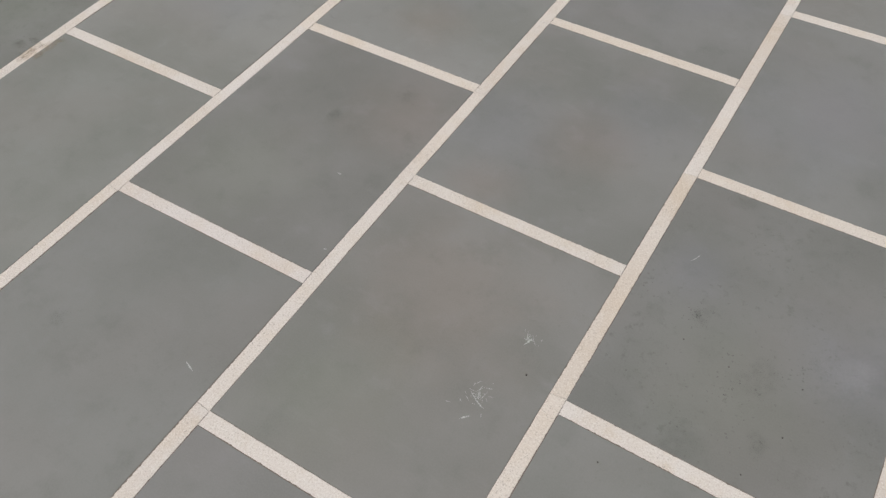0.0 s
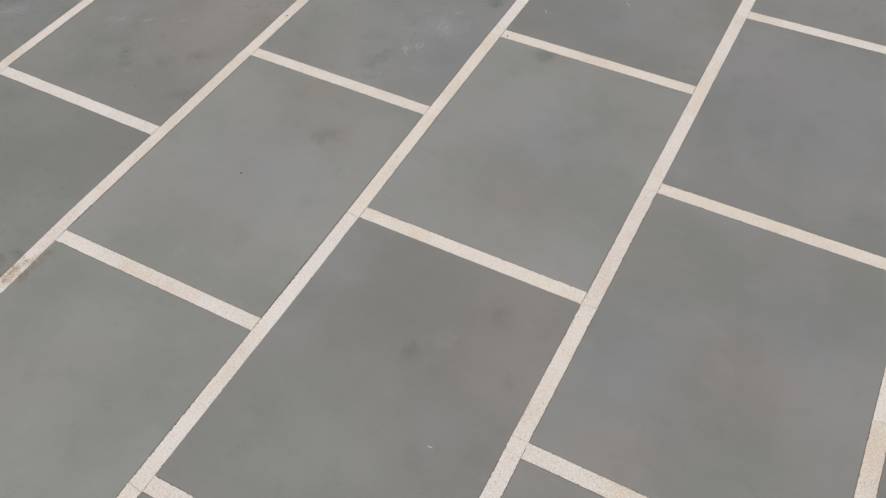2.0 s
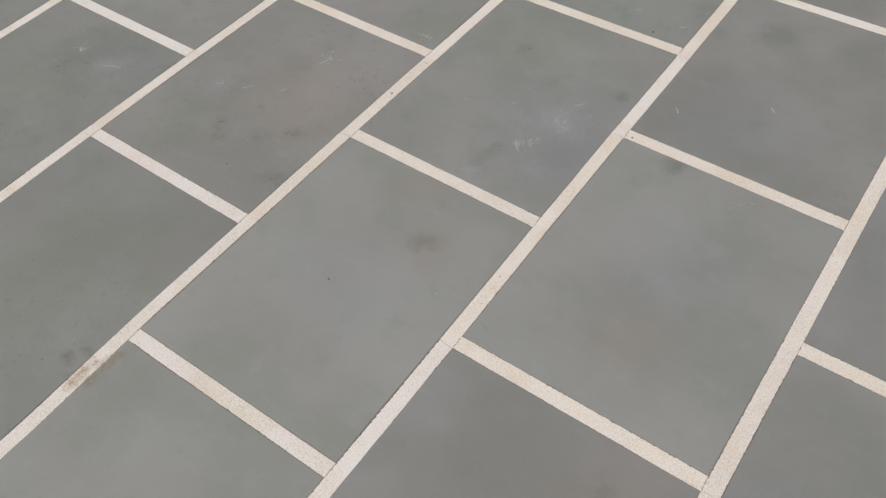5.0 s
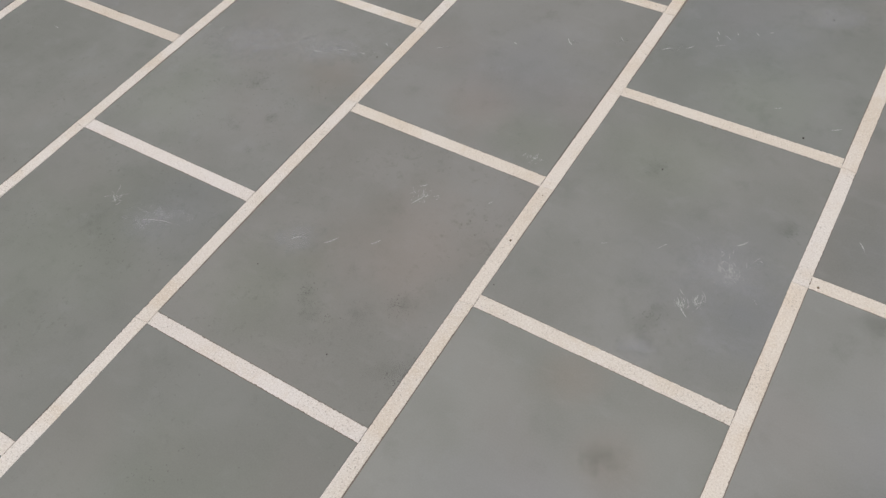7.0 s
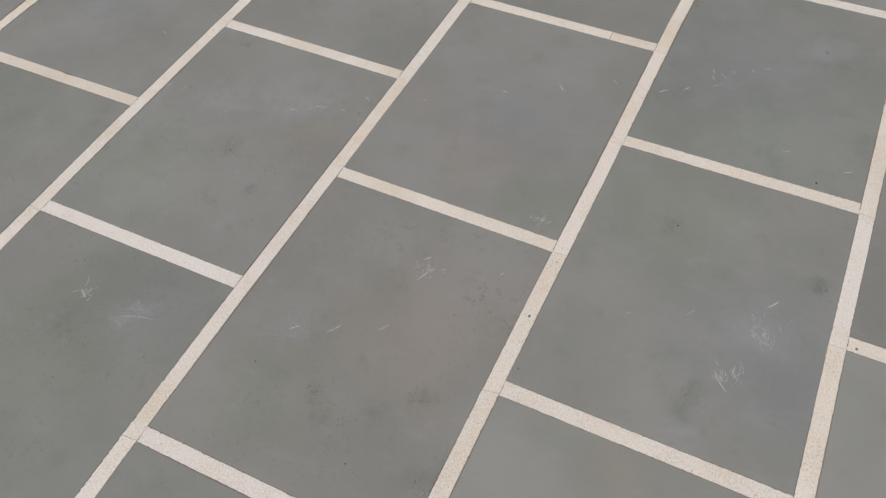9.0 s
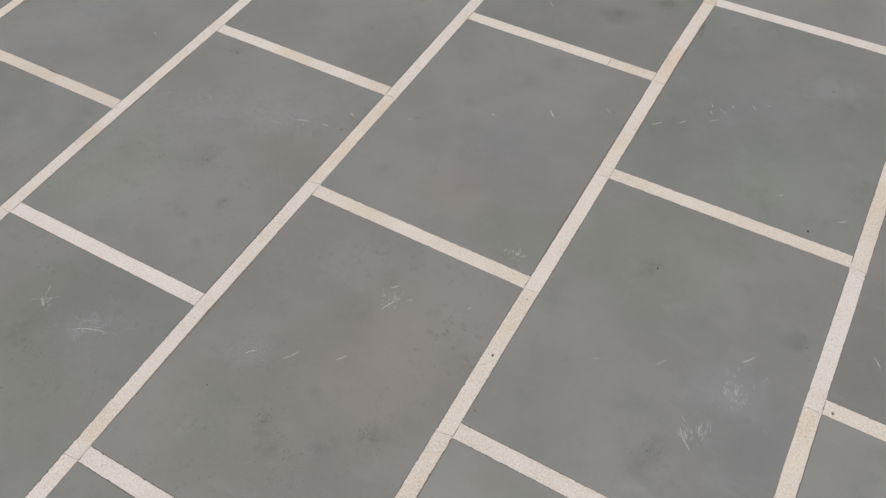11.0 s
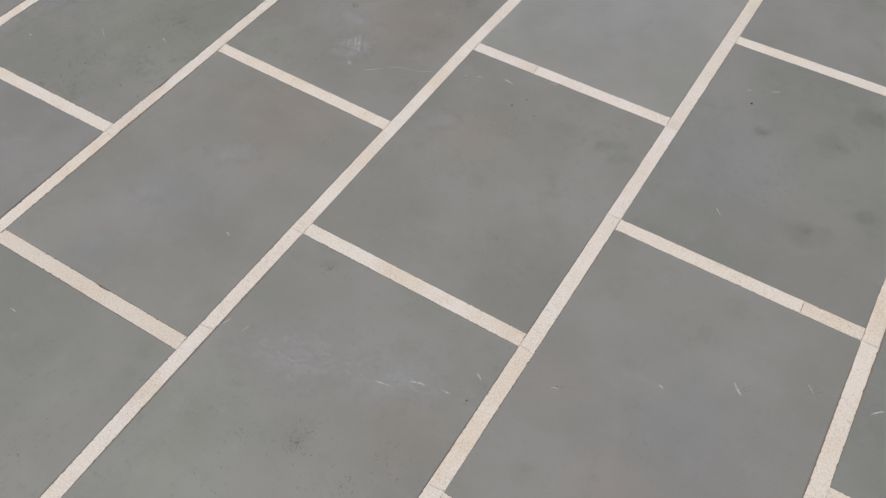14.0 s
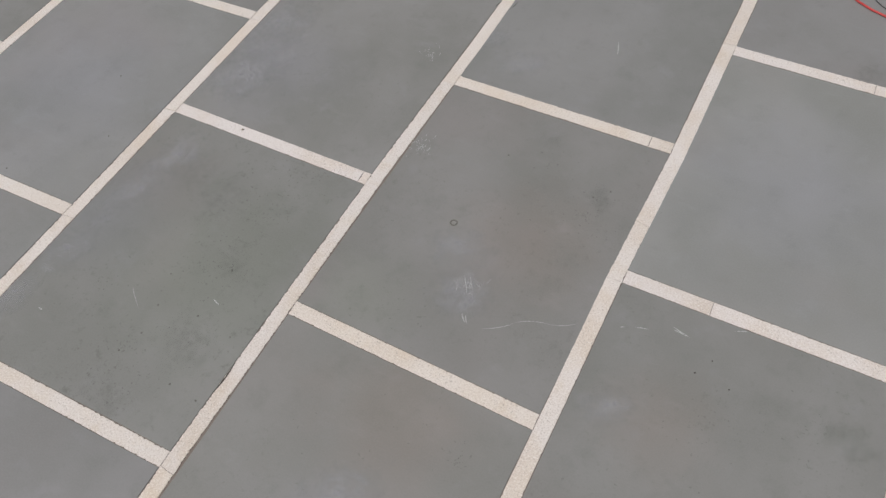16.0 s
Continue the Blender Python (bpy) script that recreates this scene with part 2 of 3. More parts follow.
# Where a long strip strays from its straight line: y and how far.
STRAY = {-5: [(1.0, 0.012), (1.7, 0.0), (2.6, 0.0), (3.1, 0.010)], -4: [(0.6, 0.010), (1.1, 0.002), (1.4, 0.0), (2.5, 0.0), (2.9, 0.011)],
         -3: [(0.1, 0.011), (0.45, 0.004), (0.8, 0.0)], -2: [(-0.3, 0.011), (0.05, 0.0), (0.7, -0.003), (1.1, -0.003), (1.5, 0.0), (2.2, 0.0), (2.6, 0.010)],
         -1: [(0.2, 0.0), (0.8, -0.006), (1.2, -0.008), (1.5, -0.007)],
         0: [(-0.9, 0.006), (-0.6, 0.005), (-0.3, 0.002), (0.0, 0.0)]}


def line_x(i, y):
    if i in LINES:
        a, s = LINES[i]
    elif i < -7:
        a, s = LINES[-7][0] + 0.660 * (i + 7), 0.020
    else:
        a, s = LINES[1][0] + 0.655 * (i - 1), 0.020
    x = a + s * y
    if i in STRAY:
        x += float(np.interp(y, *zip(*STRAY[i])))
    return x


def strip_y(c, h):
    """y of both ends of a cross strip in course c at half-step h."""
    if (c, h) in STRIPS:
        return STRIPS[(c, h)]
    near = [(k[1], v) for k, v in STRIPS.items() if k[0] == c]
    if near:
        k, v = min(near, key=lambda n: abs(n[0] - h))
        return v[0] + (h - k) * STEP, v[1] + (h - k) * STEP
    y = STEP * h + 0.008 * (-c - 3)
    return y + 0.004, y - 0.006


def outline(corners, every, wobble, rng, chip=0.0):
    """A polygon's sides broken into short steps that wander a little, with a nick here and there."""
    pts, n = [], len(corners)
    mid = Vector((sum(p[0] for p in corners) / n, sum(p[1] for p in corners) / n))
    for k in range(n):
        a, b = Vector(corners[k]), Vector(corners[(k + 1) % n])
        side = b - a
        out = Vector((side.y, -side.x)).normalized()
        if out.dot(mid - a) > 0:
            out = -out
        many = max(1, round(side.length / every))
        lean, worn = 0.0, rng.uniform(0.02, 0.25)
        for m in range(many):
            q = a + side * (m / many)
            if m:
                lean = 0.7 * lean + rng.uniform(-wobble, wobble * 0.4) * 0.7
                nick = rng.uniform(0.3, 1.0) * chip if chip and rng.random() < worn else 0.0
                q += out * (lean - nick)
            pts.append((q.x, q.y))
    return pts


def stone(pts, top, deep, edge):
    """Vertices and faces of a stone with a softened upper edge."""
    n = len(pts)
    mid = Vector((sum(p[0] for p in pts) / n, sum(p[1] for p in pts) / n))
    inner = []
    for i, p in enumerate(pts):
        a, b = Vector(pts[i - 1]), Vector(pts[(i + 1) % n])
        d = (b - a).normalized()
        inn = Vector((-d.y, d.x))
        if inn.dot(mid - Vector(p)) < 0:
            inn = -inn
        inner.append(Vector(p) + inn * edge)
    v = [(p.x, p.y, top) for p in inner]
    v += [(p[0], p[1], top - edge * 0.8) for p in pts] + [(p[0], p[1], top - deep) for p in pts]
    f = [tuple(range(n))]
    for r in (0, n):
        f += [(r + i, r + n + i, r + n + (i + 1) % n, r + (i + 1) % n) for i in range(n)]
    return v, f


def mesh_of(name, v, f, mat):
    me = bpy.data.meshes.new(name)
    me.from_pydata([tuple(p) for p in v], [], f)
    me.materials.append(mat)
    me.validate()
    bm = bmesh.new()
    bm.from_mesh(me)
    bmesh.ops.recalc_face_normals(bm, faces=bm.faces)
    bm.to_mesh(me)
    bm.free()
    return me


def part(name, me, parent, label="", at=None):
    ob = new(name, me)
    ob.parent = parent
    if at is not None:
        ob.matrix_basis = at
    return tagged(ob, label)


def slab_corners(c, h, gap=0.0010):
    (a, b), (d, e) = strip_y(c, h), strip_y(c, h + 2)
    g = WIDE / 2 + gap
    return [(line_x(c, a) + g, a + g), (line_x(c + 1, b) - g, b + g), (line_x(c + 1, e) - g, e - g), (line_x(c, d) + g, d - g)]


def cross_corners(c, h, s0=0.0, s1=1.0):
    a, b = strip_y(c, h)
    x0, x1 = line_x(c, a) + WIDE / 2 + 0.0003, line_x(c + 1, b) - WIDE / 2 - 0.0006
    at = lambda s: (x0 + (x1 - x0) * s, a + (b - a) * s)
    (p, q), (r, s) = at(s0), at(s1)
    g = 0.0004
    return [(p + (g if s0 else 0), q - WIDE / 2), (r - (g if s1 < 1 else 0), s - WIDE / 2), (r - (g if s1 < 1 else 0), s + WIDE / 2), (p + (g if s0 else 0), q + WIDE / 2)]


def crack(i, y):
    """The uneven line of a joint across long strip i at y: shares of the width and how far it strays."""
    r = random.Random(round(i * 1000 + y * 977))
    lean, pts = r.uniform(-0.0035, 0.0035), []
    for k in range(9):
        s = k / 8
        pts.append((s, lean * (s - 0.5) * 2 + (r.uniform(-0.0011, 0.0011) if 0 < k < 8 else 0.0)))
    return pts


ROUGH_LONG = {-5: (1.0, 2.3), -6: (1.4, 2.4)}
ROUGH_CROSS = {(-5, 3), (-6, 4)}


def long_outline(i, y0, y1, rng):
    """A long strip between two uneven joints, with nicked sides."""
    g = WIDE / 2
    low = [(line_x(i, y0) - g + 2 * g * s, y0 + 0.0004 + d) for s, d in crack(i, y0)]
    high = [(line_x(i, y1) - g + 2 * g * s, y1 - 0.0004 + d) for s, d in crack(i, y1)]

    def side(a, b, way):
        pts, many, lean, worn, deep = [], max(2, round(abs(b[1] - a[1]) / 0.005)), 0.0, rng.uniform(0.02, 0.25), 0.0016
        if i in ROUGH_LONG and ROUGH_LONG[i][0] < (y0 + y1) / 2 < ROUGH_LONG[i][1]:
            worn, deep = 0.30, 0.0026
        for m in range(1, many):
            y = a[1] + (b[1] - a[1]) * m / many
            lean = 0.7 * lean + rng.uniform(-0.0005, 0.0002) * 0.7
            nick = rng.uniform(0.3, 1.0) * deep if rng.random() < worn else 0.0
            pts.append((line_x(i, y) + way * (g + lean - nick), y))
        return pts

    return low + side(low[-1], high[-1], 1) + high[::-1] + side(high[0], low[0], -1)


def long_corners(i, y0, y1):
    g = WIDE / 2
    return [(line_x(i, y0) - g, y0), (line_x(i, y0) + g, y0), (line_x(i, y1) + g, y1), (line_x(i, y1) - g, y1)]


# ---- ground and paving ----
def ground():
    v, f, n = [], [], 24
    for r, z in ((40, -0.030), (200, -0.05), (2500, -0.4)):
        v += [(r * math.cos(2 * math.pi * k / n), r * math.sin(2 * math.pi * k / n), z) for k in range(n)]
    f = [tuple(range(n))]
    for r in (0, n):
        f += [(r + k, r + n + k, r + n + (k + 1) % n, r + (k + 1) % n) for k in range(n)]
    tagged(new("ground", mesh_of("ground", v, f, SOIL)), "bare brown-grey ground around the paving", "ground", kind="structure")


ground()
pavement = tagged(new("pavement"), "grey limestone slabs in running bond with cream sandstone strips", "pavement", kind="structure")
bed_rim = [(-22, -14), (14, -14), (14, 18), (-22, 18)]
part("mortar_bed", mesh_of("mortar_bed", *stone(bed_rim, -0.0012, 0.026, 0.001), MORTAR), pavement, "dark mortar in the joints between the stones")

# Courses and half-steps of the stones laid as single pieces, and of the paving that goes on around them.
NEAR_C, NEAR_Y = range(-9, 3), (-2.2, 5.0)
FAR_C, FAR_Y = range(-30, 20), (-12.5, 16.5)
# Tone of single slabs against the common grey.
TONES = {}


def tones(c, some):
    """Red, green and blue against the common grey, and how much dirt is on them, for slabs of course c by half-step."""
    for h, t in some.items():
        TONES[(c, h)] = t


tones(-7, {3: (1.06, 1.06, 1.08, 0.4), 5: (1.09, 1.09, 1.11, 0.35)})
tones(-6, {4: (0.97, 0.97, 0.96, 1), 6: (1.03, 1.02, 1.02, 0.45)})
tones(-5, {1: (0.93, 0.94, 0.92, 0.8), 3: (1.01, 1.0, 0.99, 0.3), 5: (1, 0.985, 0.985, 0.6)})
tones(-4, {0: (0.89, 0.9, 0.88, 0.8), 2: (1.02, 1.02, 1.02, 0.75), 4: (1.0, 0.995, 0.99, 0.5), 6: (1.165, 1.17, 1.175, 0)})
tones(-3, {-1: (0.88, 0.89, 0.87, 0.6), 1: (1, 0.98, 0.97, 0.8), 3: (1.02, 1.01, 1.01, 0.3), 5: (0.95, 0.955, 0.955, 0.6)})
tones(-2, {-2: (1.0, 1.02, 0.99, 0.2), 0: (1.09, 1.095, 1.075, 0.1), 2: (1.03, 1.03, 1.02, 0.3), 4: (0.95, 0.97, 0.96, 0.3)})
tones(-1, {-3: (0.92, 0.93, 0.92, 0.3), -1: (0.95, 0.94, 0.94, 0.15), 1: (1.09, 1.095, 1.09, 0.15)})
tones(0, {-2: (1.01, 1, 0.99, 0.25), 0: (0.985, 0.985, 0.98, 0.2), 2: (0.97, 0.97, 0.98, 0.2)})
tones(1, {-1: (0.93, 0.93, 0.93, 1)})
# Joints of the long strips besides those at the cross strips, and cracks across the cross strips.
LONG_JOINTS = {-4: [2.665, 1.311], -3: [], -2: []}
CROSS_CRACKS = {(-4, 8): 0.62, (-4, 6): 0.33, (-6, 6): 0.965, (-5, 7): 0.905, (-3, 5): 0.77}
# Joints that lie above the cross strip, cross strips that start with no joint, and joints under the end of the strip from the left.
HIGH_JOINTS, NO_JOINT = {(-4, 8), (-3, 3), (-3, 5), (0, -2), (1, -1), (0, 0)}, {(-5, 5), (-2, 0)}
RIGHT_JOINTS = {(-7, 5), (-7, 7), (-6, 4), (-3, 3), (-3, 5), (-4, 6), (-4, 4), (-2, 4), (-1, 1), (0, 2), (-5, 1)}
# How the sandstone of a strip departs from the common cream.
STONE_TONES = {"cream": (1.0, 1.0, 1.0), "pink": (1.015, 1.018, 1.045), "tan": (1.0, 0.982, 0.955), "brown": (0.955, 0.93, 0.90)}
CROSS_TONES = {(-4, 2): "pink", (-3, 1): "pink", (-1, -1): "pink", (-4, 6): "pink", (-6, 6): "pink", (-4, 8): "pink",
               (-3, 3): "tan", (-2, 4): "tan", (-3, 5): "tan", (-5, 5): "tan", (-5, 7): "tan", (-1, 1): "tan", (-1, 3): "tan", (0, 2): "tan",
               (-5, 3): "brown", (1, 1): "tan"}
# Stretches of the long strips, from y to y.
LONG_TONES = {-2: [(0.9, 2.3, "tan"), (2.3, 2.9, "brown"), (0.1, 0.6, "pink")], -1: [(0.3, 1.0, "tan")], 0: [(-0.3, 0.4, "tan")],
              1: [(-1.0, 0.4, "tan"), (0.7, 1.4, "brown")], -3: [(1.2, 1.5, "tan"), (0.3, 0.8, "pink"), (2.0, 2.5, "pink")], -4: [(1.2, 1.9, "tan")], -5: [(1.2, 2.1, "tan")]}


def long_tone(i, y):
    for a, b, tone in LONG_TONES.get(i, ()):
        if a <= y < b:
            return tone
    return "cream"


def strip_tone(tone, rng):
    g = rng.uniform(0.975, 1.02)
    return (*(g * v for v in STONE_TONES[tone]), 1.0)


slabs, strips = {}, []
rng = random.Random(7)


def in_near(c, y):
    return c in NEAR_C and NEAR_Y[0] < y < NEAR_Y[1]


far = {"slab": ([], []), "strip": ([], [])}


def joined(kind, v, f):
    vs, fs = far[kind]
    n = len(vs)
    vs.extend(v)
    fs.extend(tuple(n + k for k in face) for face in f)


for c in FAR_C:
    first = math.ceil(FAR_Y[0] / STEP)
    first += (first - c) % 2
    for h in range(first, int(FAR_Y[1] / STEP), 2):
        y = strip_y(c, h)[0]
        if in_near(c, y + STEP):
            v, f = stone(outline(slab_corners(c, h), 0.11, 0.0009, rng), rng.uniform(-0.0005, 0.0004), DEEP, 0.0009)
            ob = part("slab", mesh_of("slab", v, f, SLAB), pavement)
            t = TONES.get((c, h))
            if t is None:
                g = rng.uniform(0.95, 1.04)
                t = (g, g * rng.uniform(0.99, 1.01), g * rng.uniform(0.98, 1.02), rng.uniform(0.15, 0.5))
            ob.color = t
            slabs[(c, h)] = ob
        else:
            joined("slab", *stone(slab_corners(c, h), 0.0, DEEP, 0.0016))
        if in_near(c, y):
            s = CROSS_CRACKS.get((c, h))
            for s0, s1 in ((0.0, s), (s, 1.0)) if s else ((0.0, 1.0),):
                v, f = stone(outline(cross_corners(c, h, s0, s1), 0.005, 0.0005, rng, 0.0028 if (c, h) in ROUGH_CROSS else 0.0016), rng.uniform(0.0002, 0.0005), DEEP, 0.0006)
                ob = part("strip", mesh_of("strip", v, f, STRIP), pavement)
                ob.color = strip_tone(CROSS_TONES.get((c, h), "cream"), rng)
                strips.append((ob, v))
        else:
            joined("strip", *stone(cross_corners(c, h), 0.0005, DEEP, 0.0012))
    # the long strip on the left of the course, in pieces that meet at the cross strips
    cuts = [strip_y(c, h)[0] + (WIDE if (c, h) in HIGH_JOINTS else -WIDE) / 2 for h in range(first, int(FAR_Y[1] / STEP), 2) if (c, h) not in NO_JOINT]
    cuts += [strip_y(c - 1, h)[1] - WIDE / 2 + 0.002 for h in range(first + 1, int(FAR_Y[1] / STEP) - 1, 2) if (c - 1, h) in RIGHT_JOINTS or (c < -7 or c > 1) and rng.random() < 0.6]
    cuts = sorted(cuts + LONG_JOINTS.get(c, []))
    for y0, y1 in zip(cuts, cuts[1:]):
        if in_near(c, y0 + 0.1):
            v, f = stone(long_outline(c, y0, y1, rng), rng.uniform(0.0002, 0.0005), DEEP, 0.0006)
            ob = part("strip", mesh_of("strip", v, f, STRIP), pavement)
            ob.color = strip_tone(long_tone(c, (y0 + y1) / 2), rng)
            strips.append((ob, v))
        else:
            joined("strip", *stone(long_corners(c, y0 + 0.0006, y1 - 0.0006), 0.0005, DEEP, 0.0012))
for kind, mat in (("slab", SLAB_FAR), ("strip", STRIP_FAR)):
    ob = part(f"outer_{kind}s", mesh_of(f"outer_{kind}s", *far[kind], mat), pavement, "more of the same paving further out")
    tagged(ob, kind="stuff")

# ---- wear on the slabs ----
UNIT_DISC = [(math.cos(2 * math.pi * k / 24), math.sin(2 * math.pi * k / 24)) for k in range(24)]
LIFT = 0.0011


def clipped(pts, rim):
    """A convex outline cut back to the inside of another that runs anticlockwise."""
    for a, b in zip(rim, rim[1:] + rim[:1]):
        depth = lambda p: (b[0] - a[0]) * (p[1] - a[1]) - (b[1] - a[1]) * (p[0] - a[0])
        kept = []
        for p, q in zip(pts, pts[1:] + pts[:1]):
            dp, dq = depth(p), depth(q)
            if dp >= 0:
                kept.append(p)
            if (dp >= 0) != (dq >= 0):
                u = dp / (dp - dq)
                kept.append((p[0] + (q[0] - p[0]) * u, p[1] + (q[1] - p[1]) * u))
        pts = kept
    return pts


def film(name, mat, key, x, y, rx, ry, turn, z=LIFT):
    """A thin patch on the slab of that key, ending at the slab's rim."""
    at = Matrix.Translation((x, y, z)) @ Matrix.Rotation(turn, 4, "Z") @ Matrix.Diagonal((rx, ry, 1, 1))
    back = at.inverted()
    rim = [tuple((back @ Vector((*p, z))).xy) for p in slab_corners(*key, gap=0.0025)]
    pts = clipped(UNIT_DISC, rim)
    if len(pts) > 2:
        part(name, mesh_of(name, [(*p, 0.0) for p in pts], [tuple(range(len(pts)))], mat), slabs[key], at=at)


def sliver(x0, y0, x1, y1, wide, rng):
    """A thin, slightly bent scratch that tapers at both ends."""
    a, b = Vector((x0, y0)), Vector((x1, y1))
    d = b - a
    side = Vector((-d.y, d.x)).normalized()
    bend = rng.uniform(-0.08, 0.08) * d.length
    v, f, n = [], [], 6
    for k in range(n + 1):
        s = k / n
        p = a + d * s + side * (bend * 4 * s * (1 - s))
        w = wide * (0.15 + math.sin(math.pi * s) * rng.uniform(0.6, 1.1)) / 2
        v += [(*(p + side * w), LIFT + 0.0004), (*(p - side * w), LIFT + 0.0004)]
    f = [(2 * k, 2 * k + 1, 2 * k + 3, 2 * k + 2) for k in range(n)]
    return v, f


def grit(x, y, d, rng):
    """A crumb of dark dirt or a pit's dark filling: a low, lumpy dome."""
    v, n = [(x, y, LIFT + d * 0.25)], 7
    for ring, z in ((0.6, d * 0.18), (1.0, -0.001)):
        v += [(x + d / 2 * ring * rng.uniform(0.45, 1.25) * math.cos(6.283 * k / n), y + d / 2 * ring * rng.uniform(0.7, 1.2) * math.sin(6.283 * k / n), LIFT + z) for k in range(n)]
    f = [(0, 1 + k, 1 + (k + 1) % n) for k in range(n)]
    f += [(1 + k, 1 + n + k, 1 + n + (k + 1) % n, 1 + (k + 1) % n) for k in range(n)]
    return v, f


def wear(c, h, scratches=(), scuffs=(), haze=(), stains=(), specks=(), chips=(), rings=(), cement=(), drags=(), flecks=()):
    """Marks on one slab, in metres of the plan: scratches end to end, the others x, y and radius (specks: diameter)."""
    host = slabs[(c, h)]
    r = random.Random(c * 100 + h)
    for x0, y0, x1, y1 in scratches:
        wide = 0.0015 if math.hypot(x1 - x0, y1 - y0) > 0.06 else r.uniform(0.0020, 0.0038)
        part("scratch", mesh_of("scratch", *sliver(x0, y0, x1, y1, wide, r), FAINT_SCRATCH if (c, h) == (-1, 1) else SCRATCH), host)
    for x, y, rad in scuffs:
        v, f = [], []
        for _ in range(int(9 + rad * 900)):
            a, d, t, ln = r.uniform(0, 6.283), rad * abs(r.gauss(0.0, 0.75)), r.gauss(2.0, 0.7), abs(r.gauss(0.0, 0.011)) + 0.003
            p, q = x + d * math.cos(a), y + d * math.sin(a)
            vv, ff = sliver(p, q, p + ln * math.cos(t), q + ln * math.sin(t), r.uniform(0.0007, 0.0014), r)
            f += [tuple(len(v) + k for k in face) for face in ff]
            v += vv
        part("scuff_mark", mesh_of("scuff_mark", v, f, SCRATCH), host)
    for x0, y0, x1, y1, spread, many in drags:
        v, f, way = [], [], math.atan2(y1 - y0, x1 - x0)
        for _ in range(many):
            u, off, ln, t = r.random(), r.gauss(0.0, spread), abs(r.gauss(0.0, 0.014)) + 0.004, way + r.gauss(-0.05, 0.28)
            p, q = x0 + (x1 - x0) * u - off * math.sin(way), y0 + (y1 - y0) * u + off * math.cos(way)
            vv, ff = sliver(p, q, p + ln * math.cos(t), q + ln * math.sin(t), r.uniform(0.0007, 0.0020), r)
            f += [tuple(len(v) + k for k in face) for face in ff]
            v += vv
        part("drag_mark", mesh_of("drag_mark", v, f, FAINT_SCRATCH), host)
    for x, y, rad, many in flecks:
        v, f = [], []
        for _ in range(many):
            a, d, t, ln = r.uniform(0, 6.283), rad * abs(r.gauss(0.0, 0.6)), r.uniform(0, 3.14), r.uniform(0.0025, 0.0075)
            p, q = x + d * math.cos(a), y + d * math.sin(a)
            vv, ff = sliver(p, q, p + ln * math.cos(t), q + ln * math.sin(t), ln * r.uniform(0.35, 0.7), r)
            f += [tuple(len(v) + k for k in face) for face in ff]
            v += vv
        part("dirt_flecks", mesh_of("dirt_flecks", v, f, FLECK), host)
    for x, y, rad in haze:
        film("dust_haze", DUST, (c, h), x, y, rad * 1.7, rad * 1.15, 0.5 + r.uniform(-0.3, 0.3) if c > -6 else 1.2, LIFT + r.uniform(0, 0.0003))
    for x, y, rad in stains:
        film("dirt_stain", DIRT, (c, h), x, y, rad * 1.5, rad * r.uniform(0.9, 1.4), r.uniform(0, 3.1), LIFT + r.uniform(0, 0.0003))
    for x, y, d in specks:
        part("speck", mesh_of("speck", *grit(x, y, min(max(d, 0.004), 0.0055 if c <= -5 else 0.0075), r), FAINT_GRIT if c <= -5 or (c, h) == (-2, 0) else GRIT), host)
    for x0, y0, x1, y1 in chips:
        part("chipped_edge", mesh_of("chipped_edge", *sliver(x0, y0, x1, y1, 0.0028, r), GRIT), host, "dark chip along the edge")
    for x, y, rad in rings:
        ring = [(x + rad * s * math.cos(6.283 * k / 20), y + rad * s * math.sin(6.283 * k / 20), LIFT) for s in (0.85, 0.5) for k in range(20)]
        part("ring_stain", mesh_of("ring_stain", ring, [(k, (k + 1) % 20, 20 + (k + 1) % 20, 20 + k) for k in range(20)], OLIVE), host, "small olive-brown ring stain")
    for x, y, rad in cement:
        film("cement_spot", CEMENT, (c, h), x, y, rad * 1.6, rad, r.uniform(0, 3.1))


wear(-7, 5,
     specks=[(-4.036, 2.364, 0.008), (-4.168, 2.575, 0.008), (-4.228, 2.151, 0.009)])
wear(-6, 4,
     scratches=[(-3.634, 1.985, -3.584, 1.946), (-3.428, 2.042, -3.405, 2.034), (-3.815, 1.842, -3.801, 1.841)],
     haze=[(-3.8, 2.385, 0.075), (-3.84, 2.235, 0.08), (-3.87, 2.0, 0.075), (-3.90, 1.85, 0.06)],
     stains=[(-3.718, 2.365, 0.079), (-3.512, 1.727, 0.079), (-3.422, 1.926, 0.081), (-3.6, 2.3, 0.09), (-3.45, 2.15, 0.06)],
     specks=[(-3.571, 2.058, 0.012), (-3.532, 1.893, 0.008), (-3.435, 1.987, 0.008), (-3.552, 1.834, 0.007), (-3.435, 2.128, 0.005), (-3.386, 1.815, 0.008), (-3.307, 1.807, 0.006), (-3.544, 1.972, 0.007)],
     chips=[(-3.281, 1.935, -3.283, 1.835)])
wear(-6, 6,
     scuffs=[(-3.332, 3.006, 0.024)],
     haze=[(-3.821, 2.73, 0.104), (-3.838, 2.972, 0.1), (-3.79, 2.73, 0.09), (-3.83, 2.85, 0.1)],
     specks=[(-3.685, 2.538, 0.01)],
     chips=[(-3.246, 3.285, -3.238, 3.315)])
wear(-5, 1,
     scratches=[(-3.044, 1.108, -3.022, 1.108)])
wear(-5, 3,
     scratches=[(-2.746, 1.552, -2.729, 1.543)],
     haze=[(-2.91, 1.774, 0.067), (-3.012, 1.548, 0.049)],
     chips=[(-2.918, 1.2665, -2.866, 1.2665)])
